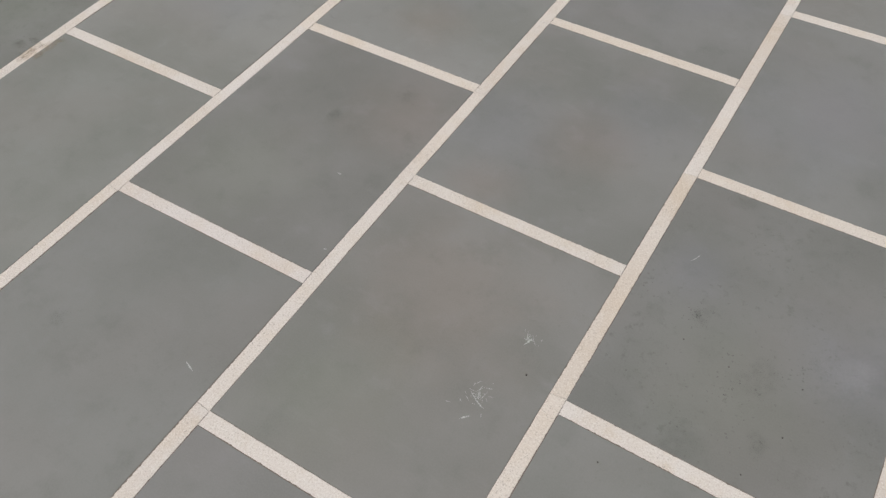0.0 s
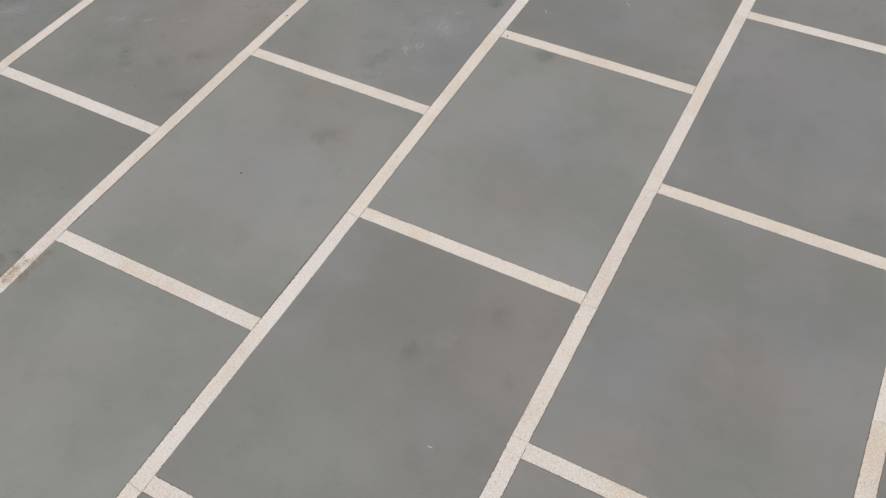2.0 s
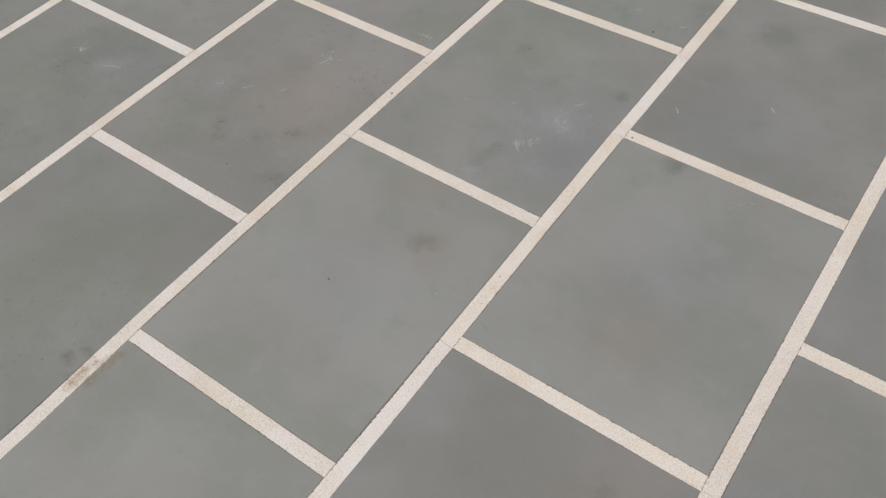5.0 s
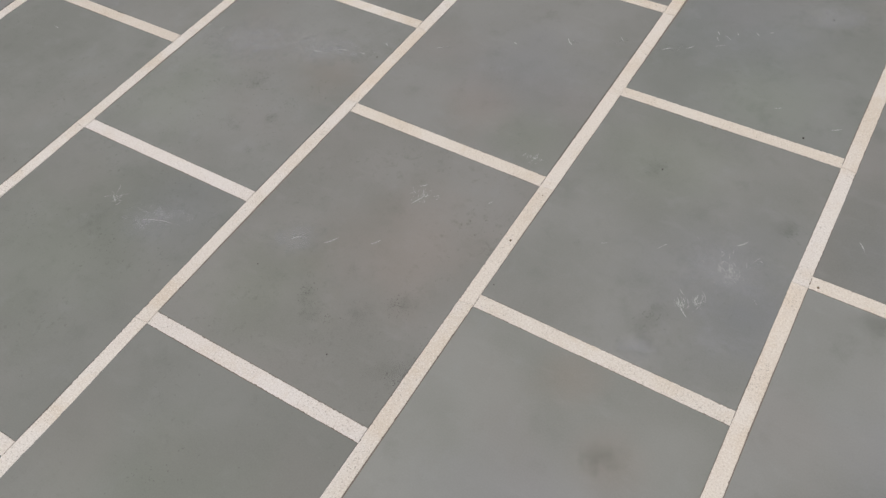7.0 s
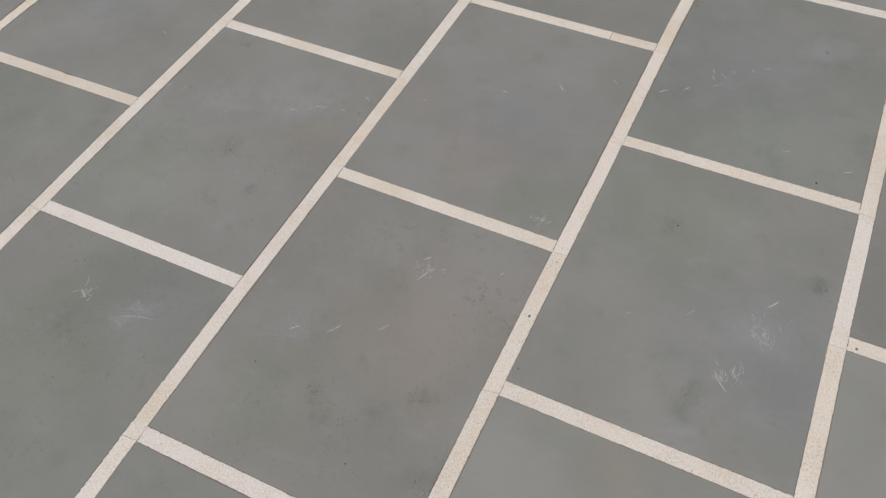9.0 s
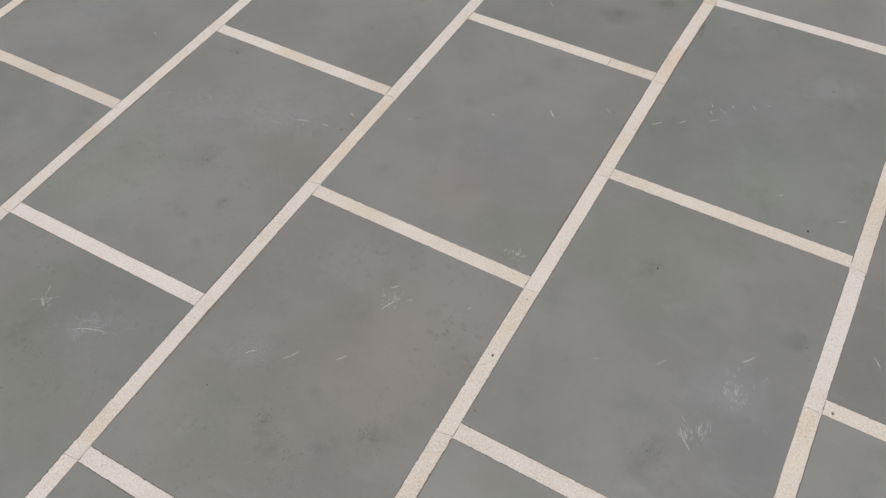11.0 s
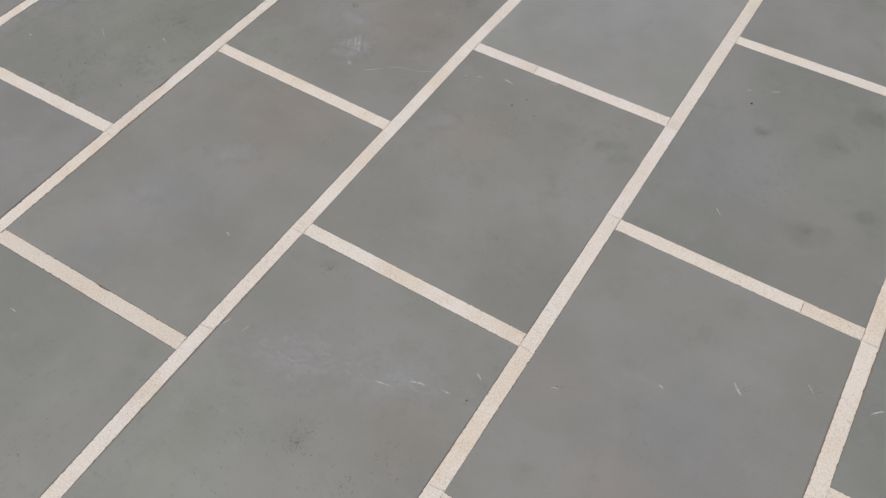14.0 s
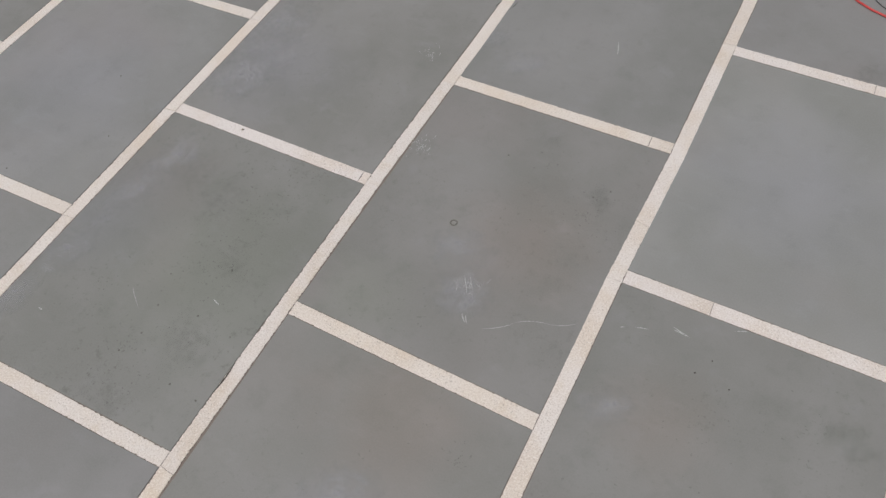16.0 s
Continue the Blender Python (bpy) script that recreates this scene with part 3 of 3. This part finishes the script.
wear(-5, 5,
     scratches=[(-2.862, 2.252, -2.846, 2.233), (-2.853, 2.253, -2.84, 2.232), (-2.805, 2.235, -2.74, 2.281), (-2.74, 2.281, -2.666, 2.308), (-2.666, 2.308, -2.612, 2.335), (-2.903, 2.35, -2.876, 2.306), (-2.889, 2.353, -2.867, 2.319)],
     scuffs=[(-2.88, 2.322, 0.027), (-3.186, 2.673, 0.035)],
     haze=[(-2.897, 2.332, 0.061), (-2.95, 2.42, 0.07), (-2.88, 2.28, 0.06)],
     stains=[(-2.691, 2.696, 0.046), (-2.881, 2.831, 0.036)],
     specks=[(-2.961, 2.742, 0.007), (-2.706, 2.696, 0.005), (-2.673, 2.73, 0.005)],
     rings=[(-2.996, 2.481, 0.012)])
wear(-5, 7,
     scratches=[(-2.843, 3.272, -2.828, 3.22)],
     haze=[(-3.065, 3.08, 0.061), (-3.2, 3.15, 0.05)],
     chips=[(-3.196, 3.3, -3.19, 3.33)])
wear(-4, 0,
     scratches=[(-2.309, 0.654, -2.283, 0.636), (-2.179, 0.621, -2.091, 0.653)],
     scuffs=[(-2.295, 0.646, 0.023)],
     haze=[(-2.151, 0.639, 0.075)],
     stains=[(-2.289, 0.578, 0.069)])
wear(-4, 2,
     scratches=[(-2.184, 1.398, -2.146, 1.404), (-2.043, 1.455, -2.021, 1.456), (-1.995, 1.532, -1.978, 1.521), (-2.116, 1.434, -2.076, 1.446), (-2.572, 1.338, -2.565, 1.36), (-2.52, 1.345, -2.514, 1.366)],
     haze=[(-2.384, 1.348, 0.127), (-2.139, 1.424, 0.099)],
     stains=[(-2.11, 1.088, 0.024), (-2.084, 0.959, 0.021), (-2.461, 1.599, 0.031), (-2.2, 1.02, 0.05), (-2.25, 1.2, 0.04)],
     specks=[(-1.981, 1.461, 0.006)])
wear(-4, 4,
     scratches=[(-2.521, 2.367, -2.51, 2.372), (-2.489, 2.38, -2.462, 2.387), (-2.409, 2.409, -2.37, 2.405), (-2.287, 2.46, -2.262, 2.471), (-2.413, 2.417, -2.375, 2.406)],
     haze=[(-2.482, 2.178, 0.053)],
     stains=[(-2.051, 2.311, 0.029), (-1.998, 2.29, 0.035)],
     specks=[(-2.337, 2.327, 0.005), (-2.311, 2.369, 0.004), (-2.261, 2.318, 0.004)])
wear(-4, 8,
     stains=[(-2.172, 3.404, 0.053)])
wear(-3, 1,
     scratches=[(-1.57, 1.005, -1.549, 1.047), (-1.582, 1.068, -1.567, 1.084), (-1.781, 0.761, -1.761, 0.78), (-1.698, 0.791, -1.675, 0.824), (-1.59, 0.844, -1.574, 0.867), (-1.392, 1.099, -1.386, 1.111)],
     scuffs=[(-1.559, 1.041, 0.028)],
     haze=[(-1.775, 0.77, 0.06)],
     stains=[(-1.648, 0.641, 0.032), (-1.424, 0.729, 0.036), (-1.587, 0.756, 0.026), (-1.316, 0.575, 0.027), (-1.5, 0.66, 0.04), (-1.6, 0.6, 0.03)],
     specks=[(-1.285, 1.018, 0.005), (-1.502, 0.531, 0.004), (-1.807, 0.658, 0.004)])
wear(-3, 3,
     scratches=[(-1.839, 1.582, -1.821, 1.589), (-1.638, 1.711, -1.624, 1.706), (-1.497, 1.802, -1.473, 1.777), (-1.357, 1.879, -1.34, 1.862)],
     scuffs=[(-1.359, 1.299, 0.023)])
wear(-3, 5,
     scratches=[(-1.716, 2.752, -1.694, 2.762), (-1.781, 2.724, -1.768, 2.728), (-1.703, 2.257, -1.684, 2.238)],
     stains=[(-1.493, 2.626, 0.042), (-1.483, 2.291, 0.045), (-1.435, 2.317, 0.033), (-1.69, 2.579, 0.022), (-1.373, 2.415, 0.028), (-1.429, 2.791, 0.059)],
     specks=[(-1.749, 2.677, 0.009)])
wear(-2, 0,
     scratches=[(-0.749, 0.494, -0.738, 0.49)],
     stains=[(-0.861, 0.596, 0.045)],
     specks=[(-0.994, 0.381, 0.007)])
wear(-2, 2,
     scratches=[(-0.957, 1.165, -0.941, 1.19), (-0.793, 1.262, -0.772, 1.29), (-0.865, 1.053, -0.854, 1.028), (-0.853, 1.033, -0.828, 1.01), (-1.084, 1.117, -1.073, 1.124)],
     scuffs=[(-0.791, 1.172, 0.053), (-0.846, 1.031, 0.017), (-0.822, 1.057, 0.025)],
     haze=[(-0.805, 1.182, 0.094), (-0.893, 0.882, 0.038)],
     stains=[(-0.898, 1.006, 0.019), (-0.889, 0.911, 0.026), (-0.698, 1.368, 0.031), (-1.137, 1.09, 0.012), (-1.057, 1.411, 0.035)],
     specks=[(-1.258, 0.882, 0.004), (-1.043, 1.418, 0.006)],
     cement=[(-0.977, 1.627, 0.011)])
wear(-2, 4,
     scratches=[(-1.224, 1.874, -1.198, 1.898), (-1.161, 1.913, -1.144, 1.936), (-1.079, 2.022, -1.057, 2.01), (-1.086, 1.96, -1.063, 1.978), (-1.104, 2.033, -1.095, 2.018), (-1, 2.077, -0.986, 2.064), (-0.698, 1.758, -0.675, 1.774), (-0.855, 1.775, -0.838, 1.786), (-1.098, 2.005, -1.088, 1.99), (-1.05, 2.05, -1.043, 2.04), (-0.965, 2.09, -0.95, 2.1)],
     haze=[(-0.806, 2.251, 0.099)],
     specks=[(-0.813, 2.237, 0.006), (-0.755, 1.697, 0.009)])
wear(-1, -3,
     scratches=[(-0.118, -0.734, -0.087, -0.745)],
     stains=[(-0.46, -0.795, 0.027)])
wear(-1, -1,
     scratches=[(-0.045, -0.314, -0.035, -0.312), (-0.167, -0.083, -0.153, -0.082)],
     stains=[(-0.17, 0.28, 0.05), (-0.314, 0.108, 0.026)])
wear(-1, 1,
     scratches=[(-0.262, 1.108, -0.246, 1.151), (-0.246, 1.151, -0.215, 1.183), (-0.215, 1.183, -0.153, 1.211), (-0.608, 0.485, -0.578, 0.473), (-0.262, 1.136, -0.226, 1.172), (-0.226, 1.172, -0.189, 1.188)],
     stains=[(-0.441, 1.195, 0.05)])
wear(-1, 3,
     scratches=[(-0.543, 1.409, -0.524, 1.383), (-0.317, 1.554, -0.297, 1.534)],
     stains=[(-0.401, 1.903, 0.084)])
wear(0, -2,
     scratches=[(0.512, -0.291, 0.534, -0.288), (0.516, -0.31, 0.526, -0.283), (0.471, -0.47, 0.489, -0.481), (0.481, -0.477, 0.516, -0.494), (0.482, -0.542, 0.499, -0.523), (0.496, -0.448, 0.51, -0.443)],
     scuffs=[(0.492, -0.478, 0.029), (0.522, -0.292, 0.015)],
     specks=[(0.557, -0.373, 0.006)])
wear(1, -3,
     specks=[(0.776, -0.479, 0.005)])
wear(1, -1,
     scratches=[(0.758, 0.115, 0.773, 0.145)],
     haze=[(1.177, -0.007, 0.074)],
     stains=[(1.046, -0.277, 0.031), (0.835, -0.028, 0.029), (1, -0.12, 0.06), (0.9, -0.35, 0.05)],
     specks=[(1.086, -0.232, 0.005), (1.036, -0.355, 0.004), (0.823, -0.107, 0.004), (0.935, -0.125, 0.004), (1.091, -0.098, 0.003)])


# Marks of something dragged over the paving, and ingrained dirt.
wear(-4, 2, drags=[(-2.55, 1.30, -2.0, 1.47, 0.014, 90), (-2.44, 1.33, -2.26, 1.39, 0.020, 70), (-2.2, 1.40, -2.08, 1.44, 0.012, 40), (-2.25, 1.475, -2.15, 1.51, 0.004, 8)],
     flecks=[(-2.24, 1.19, 0.09, 90), (-2.1, 1.16, 0.08, 60), (-2.36, 1.14, 0.07, 40), (-2.45, 1.59, 0.05, 50), (-2.05, 1.25, 0.05, 30), (-2.3, 1.0, 0.16, 60)])
wear(-4, 0, drags=[(-2.24, 0.60, -2.13, 0.645, 0.003, 14), (-2.25, 0.63, -1.98, 0.72, 0.016, 55)], flecks=[(-2.2, 0.53, 0.07, 30), (-2.05, 0.56, 0.05, 30), (-2.45, 0.5, 0.12, 40)])
wear(-3, 3, drags=[(-1.84, 1.58, -1.80, 1.60, 0.004, 8), (-1.49, 1.79, -1.46, 1.80, 0.006, 8), (-1.37, 1.85, -1.33, 1.87, 0.006, 9)])
wear(-2, 4, drags=[(-1.25, 1.87, -1.18, 1.90, 0.008, 16)])
wear(-3, 1, drags=[(-1.87, 0.735, -1.75, 0.78, 0.006, 16)], flecks=[(-1.645, 0.645, 0.035, 28), (-1.56, 0.60, 0.06, 24), (-1.43, 0.72, 0.05, 26), (-1.32, 0.55, 0.04, 26)])
wear(-4, 4, flecks=[(-2.4, 1.96, 0.14, 45), (-2.15, 1.88, 0.12, 35), (-2.3, 2.2, 0.15, 35), (-2.1, 2.3, 0.1, 25)])
wear(-5, 3, flecks=[(-2.72, 1.93, 0.04, 25), (-2.9, 1.85, 0.2, 30)])
wear(-5, 5, flecks=[(-2.7, 2.62, 0.12, 40), (-2.95, 2.2, 0.1, 25), (-2.85, 2.75, 0.1, 25)])
wear(-6, 4, flecks=[(-3.5, 2.1, 0.16, 120), (-3.55, 1.85, 0.12, 70), (-3.45, 2.3, 0.1, 50), (-3.7, 1.95, 0.1, 40)])
wear(-3, 5, flecks=[(-1.5, 2.63, 0.06, 45), (-1.48, 2.29, 0.05, 35), (-1.6, 2.45, 0.15, 40)])
wear(-2, 2, flecks=[(-0.9, 0.97, 0.035, 40), (-0.69, 1.36, 0.03, 25)])
wear(1, -1, flecks=[(0.95, -0.2, 0.18, 110), (1.08, -0.05, 0.12, 60), (0.83, -0.03, 0.06, 40)])
wear(-3, -1, flecks=[(-1.65, 0.1, 0.2, 70), (-1.45, -0.1, 0.15, 40)])

# Pits and brown grains in the strips.
for x, y, d in ((-1.285, 1.020, 0.0075), (-3.688, 2.537, 0.008), (-0.592, 1.231, 0.007), (-1.281, 1.190, 0.004), (-2.60, 1.62, 0.004), (-0.64, 0.62, 0.004)):
    host = min((ob for ob in strips), key=lambda ob: min(math.hypot(p[0] - x, p[1] - y) for p in ob[1]))[0]
    part("pit", mesh_of("pit", *grit(x, y, d, rng), SOIL_CRUMB), host, "dark brown pit")


def tints(c, h, warm=(), cool=(), green=(), mould=()):
    """Broad tints of one slab as x, y and radius, and mould as x, y, the two radii and the turn."""
    for kind, some in (("warm", warm), ("cool", cool), ("green", green)):
        for n, spot in enumerate(some, 1):
            slabs[(c, h)][f"{kind}_{n}"] = spot
    for n, (x, y, rx, ry, turn) in enumerate(mould):
        film("mould_stain", MOULD, (c, h), x, y, rx, ry, turn, 0.00075 + 0.0001 * n)


tints(1, -1, cool=[(1.19, 0, 0.21), (0.77, 0.09, 0.13)], green=[(0.95, -0.2, 0.28)], mould=[(0.82, 0.37, 0.065, 0.039, 0.2)])
tints(1, 1, cool=[(0.92, 0.8, 0.35)])
tints(0, -2, warm=[(0.3, -0.29, 0.31)], green=[(0.2, -0.62, 0.25)])
tints(0, 0, cool=[(0.14, 0.31, 0.27), (0.48, 0.56, 0.24)], warm=[(0.36, 0.36, 0.19), (0.19, 0.08, 0.14)])
tints(0, 2, cool=[(0.28, 1.3, 0.38)])
tints(-1, -1, warm=[(-0.13, 0.21, 0.24)], mould=[(-0.3, 0.09, 0.06, 0.04, 1.2)], green=[(-0.42, -0.2, 0.29)])
tints(-1, 1, warm=[(-0.3, 0.63, 0.17)], cool=[(-0.29, 0.86, 0.23)], mould=[(-0.46, 1.19, 0.091, 0.0455, 0.2)])
tints(-1, 3, cool=[(-0.36, 1.42, 0.28)], mould=[(-0.43, 1.86, 0.13, 0.104, 0.5)])
tints(-2, 0, warm=[(-0.85, 0.6, 0.11), (-1, 0.74, 0.10)], cool=[(-0.95, 0.42, 0.27)], mould=[(-0.855, 0.618, 0.08, 0.055, 0.3)])
tints(-2, 2, cool=[(-0.78, 1.16, 0.32), (-0.68, 1.06, 0.18)], mould=[(-0.9, 0.96, 0.091, 0.039, 1.1), (-0.7, 1.37, 0.065, 0.039, 0.3)], green=[(-1.05, 1.45, 0.25)])
tints(-2, 4, cool=[(-1.05, 2.1, 0.35)], green=[(-0.9, 1.8, 0.23)])
tints(-3, -1, green=[(-1.6, 0, 0.37)])
tints(-3, 1, warm=[(-1.5, 0.87, 0.28)], mould=[(-1.35, 0.565, 0.078, 0.0455, 0.6)], green=[(-1.75, 0.6, 0.22)])
tints(-3, 3, warm=[(-1.6, 1.42, 0.16)], cool=[(-1.55, 1.62, 0.28)], green=[(-1.4, 1.35, 0.17)])
tints(-3, 5, cool=[(-1.7, 2.45, 0.28)],
      mould=[(-1.485, 2.285, 0.117, 0.0715, 0.3), (-1.505, 2.63, 0.13, 0.091, 1), (-1.365, 2.41, 0.078, 0.0455, 0.4), (-1.69, 2.58, 0.052, 0.0325, 0.4), (-1.42, 2.79, 0.117, 0.078, 0.7)],
      green=[(-1.48, 2.5, 0.27)])
tints(-4, 0, cool=[(-2.1, 0.7, 0.20)], green=[(-2.3, 0.45, 0.35)])
tints(-4, 2, warm=[(-2.06, 1.33, 0.16)], green=[(-2.45, 1.05, 0.27)])
tints(-4, 4, warm=[(-2.38, 2.18, 0.17)], mould=[(-2.03, 2.315, 0.08, 0.035, 0.7), (-1.965, 2.297, 0.045, 0.026, 0.2)])
tints(-4, 6, cool=[(-2.25, 2.9, 0.4)])
tints(-5, 3, warm=[(-2.88, 1.98, 0.24)], cool=[(-2.95, 1.58, 0.25), (-3, 1.33, 0.12)])
tints(-5, 5, warm=[(-2.80, 2.50, 0.24)], green=[(-3.1, 2.2, 0.17)])
tints(-6, 4, green=[(-3.45, 2.1, 0.37)], cool=[(-3.86, 2.15, 0.24)])
tints(-6, 6, cool=[(-3.75, 2.8, 0.32)])
tints(-7, 5, cool=[(-4.3, 2.5, 0.42)])


# ---- moss and dirt that has settled on the long strips ----
def moss(x, y, spots, dead, crumbs, rng):
    thing = tagged(new("moss_patch"), "brown moss and dirt grown over a cream strip", "moss")
    thing.location = (x, y, 0.0015)
    for mat, some in ((MOSS, spots), (OLD_MOSS, dead)):
        disc = mesh_of("moss_film", [(*p, 0.0) for p in UNIT_DISC], [tuple(range(24))], mat)
        for dx, dy, rx, ry in some:
            part("moss_film", disc, thing, at=Matrix.Translation((dx, dy, rng.uniform(0, 0.0003))) @ Matrix.Diagonal((rx, ry, 1, 1)))
    for _ in range(crumbs):
        a, d = rng.uniform(0, 6.283), rng.random() * 0.045
        v, f = grit(d * math.cos(a) * 0.7, d * math.sin(a) * 1.1, rng.uniform(0.002, 0.0045), rng)
        part("crumb", mesh_of("crumb", [(p[0], p[1], p[2] - LIFT) for p in v], f, SOIL_CRUMB), thing)


moss(-1.303, -0.135, [(0.0, 0.0, 0.030, 0.07), (0.002, -0.03, 0.026, 0.05), (0.030, 0.035, 0.030, 0.055), (0.034, -0.01, 0.026, 0.035), (0.036, 0.075, 0.024, 0.03)],
     [(-0.055, 0.0, 0.042, 0.032), (-0.035, 0.035, 0.03, 0.02), (0.004, 0.03, 0.014, 0.014)], 7, rng)
moss(-1.238, 2.341, [(0.006, 0.02, 0.012, 0.016)], [(0.0, 0.0, 0.014, 0.030), (0.012, -0.02, 0.012, 0.020)], 2, rng)

# ---- coiled cables lying on the paving ----
def cable(name, label, mat, cx, cy, radius, thick, turns, rise, drift, start):
    cu = bpy.data.curves.new(name, "CURVE")
    cu.dimensions, cu.bevel_depth, cu.bevel_resolution = "3D", thick / 2, 3
    many = int(turns * 40)
    sp = cu.splines.new("POLY")
    sp.points.add(many)
    for k in range(many + 1):
        a = start + 2 * math.pi * k / 40
        r = radius * (1 + 0.012 * math.sin(a * 2 + 1) + drift * k / many)
        sp.points[k].co = (r * math.cos(a), r * math.sin(a), thick / 2 + rise * k / many, 1)
    tmp = new(name, cu)
    me = bpy.data.meshes.new_from_object(tmp.evaluated_get(bpy.context.evaluated_depsgraph_get()))
    bpy.data.objects.remove(tmp)
    me.materials.clear()
    me.materials.append(mat)
    for p in me.polygons:
        p.use_smooth = True
    ob = new(name, me)
    ob.location = (cx, cy, 0.0008)
    return tagged(ob, label, "cable")


cable("red_cable", "red rubber-sheathed cable lying in a loop on grey slabs", RED, -2.074, 3.942, 0.30, 0.0068, 1.0, 0.0, 0.0, 0.0)
cable("black_cable", "thin black cable coiled inside a red cable loop", BLACK, -2.076, 3.824, 0.168, 0.003, 1.4, 0.003, -0.10, 1.0)
cable("grey_cable", "thin grey cable coiled beside a black cable", GREY_WIRE, -2.055, 3.840, 0.158, 0.003, 2.4, 0.008, -0.26, 2.0)



# ---- a scrap of dry grass on a slab ----
def grass_blade(cx, cy, radius, a0, a1):
    v, f, n = [], [], 12
    for k in range(n + 1):
        u = k / n
        a, half, lift = a0 + (a1 - a0) * u, 0.0016 * math.sin(math.pi * (0.08 + 0.92 * u)), 0.0022 + 0.004 * math.sin(math.pi * u)
        for side, z in ((1, 0.0), (0, 0.0008), (-1, 0.0)):
            r = radius + side * half
            v.append((r * math.cos(a), r * math.sin(a) * 0.8, lift + z))
    for k in range(n):
        f += [(3 * k, 3 * k + 1, 3 * k + 4, 3 * k + 3), (3 * k + 1, 3 * k + 2, 3 * k + 5, 3 * k + 4)]
    low = min(p[2] for p in v)
    ob = new("grass_blade", mesh_of("grass_blade", [(p[0], p[1], p[2] - low) for p in v], f, DRY_GRASS))
    ob.location = (cx, cy, 0.0006)
    tagged(ob, "curled blade of dry olive-green grass on a grey slab", "grass")


grass_blade(-1.813, 3.228, 0.026, 0.3, 2.7)
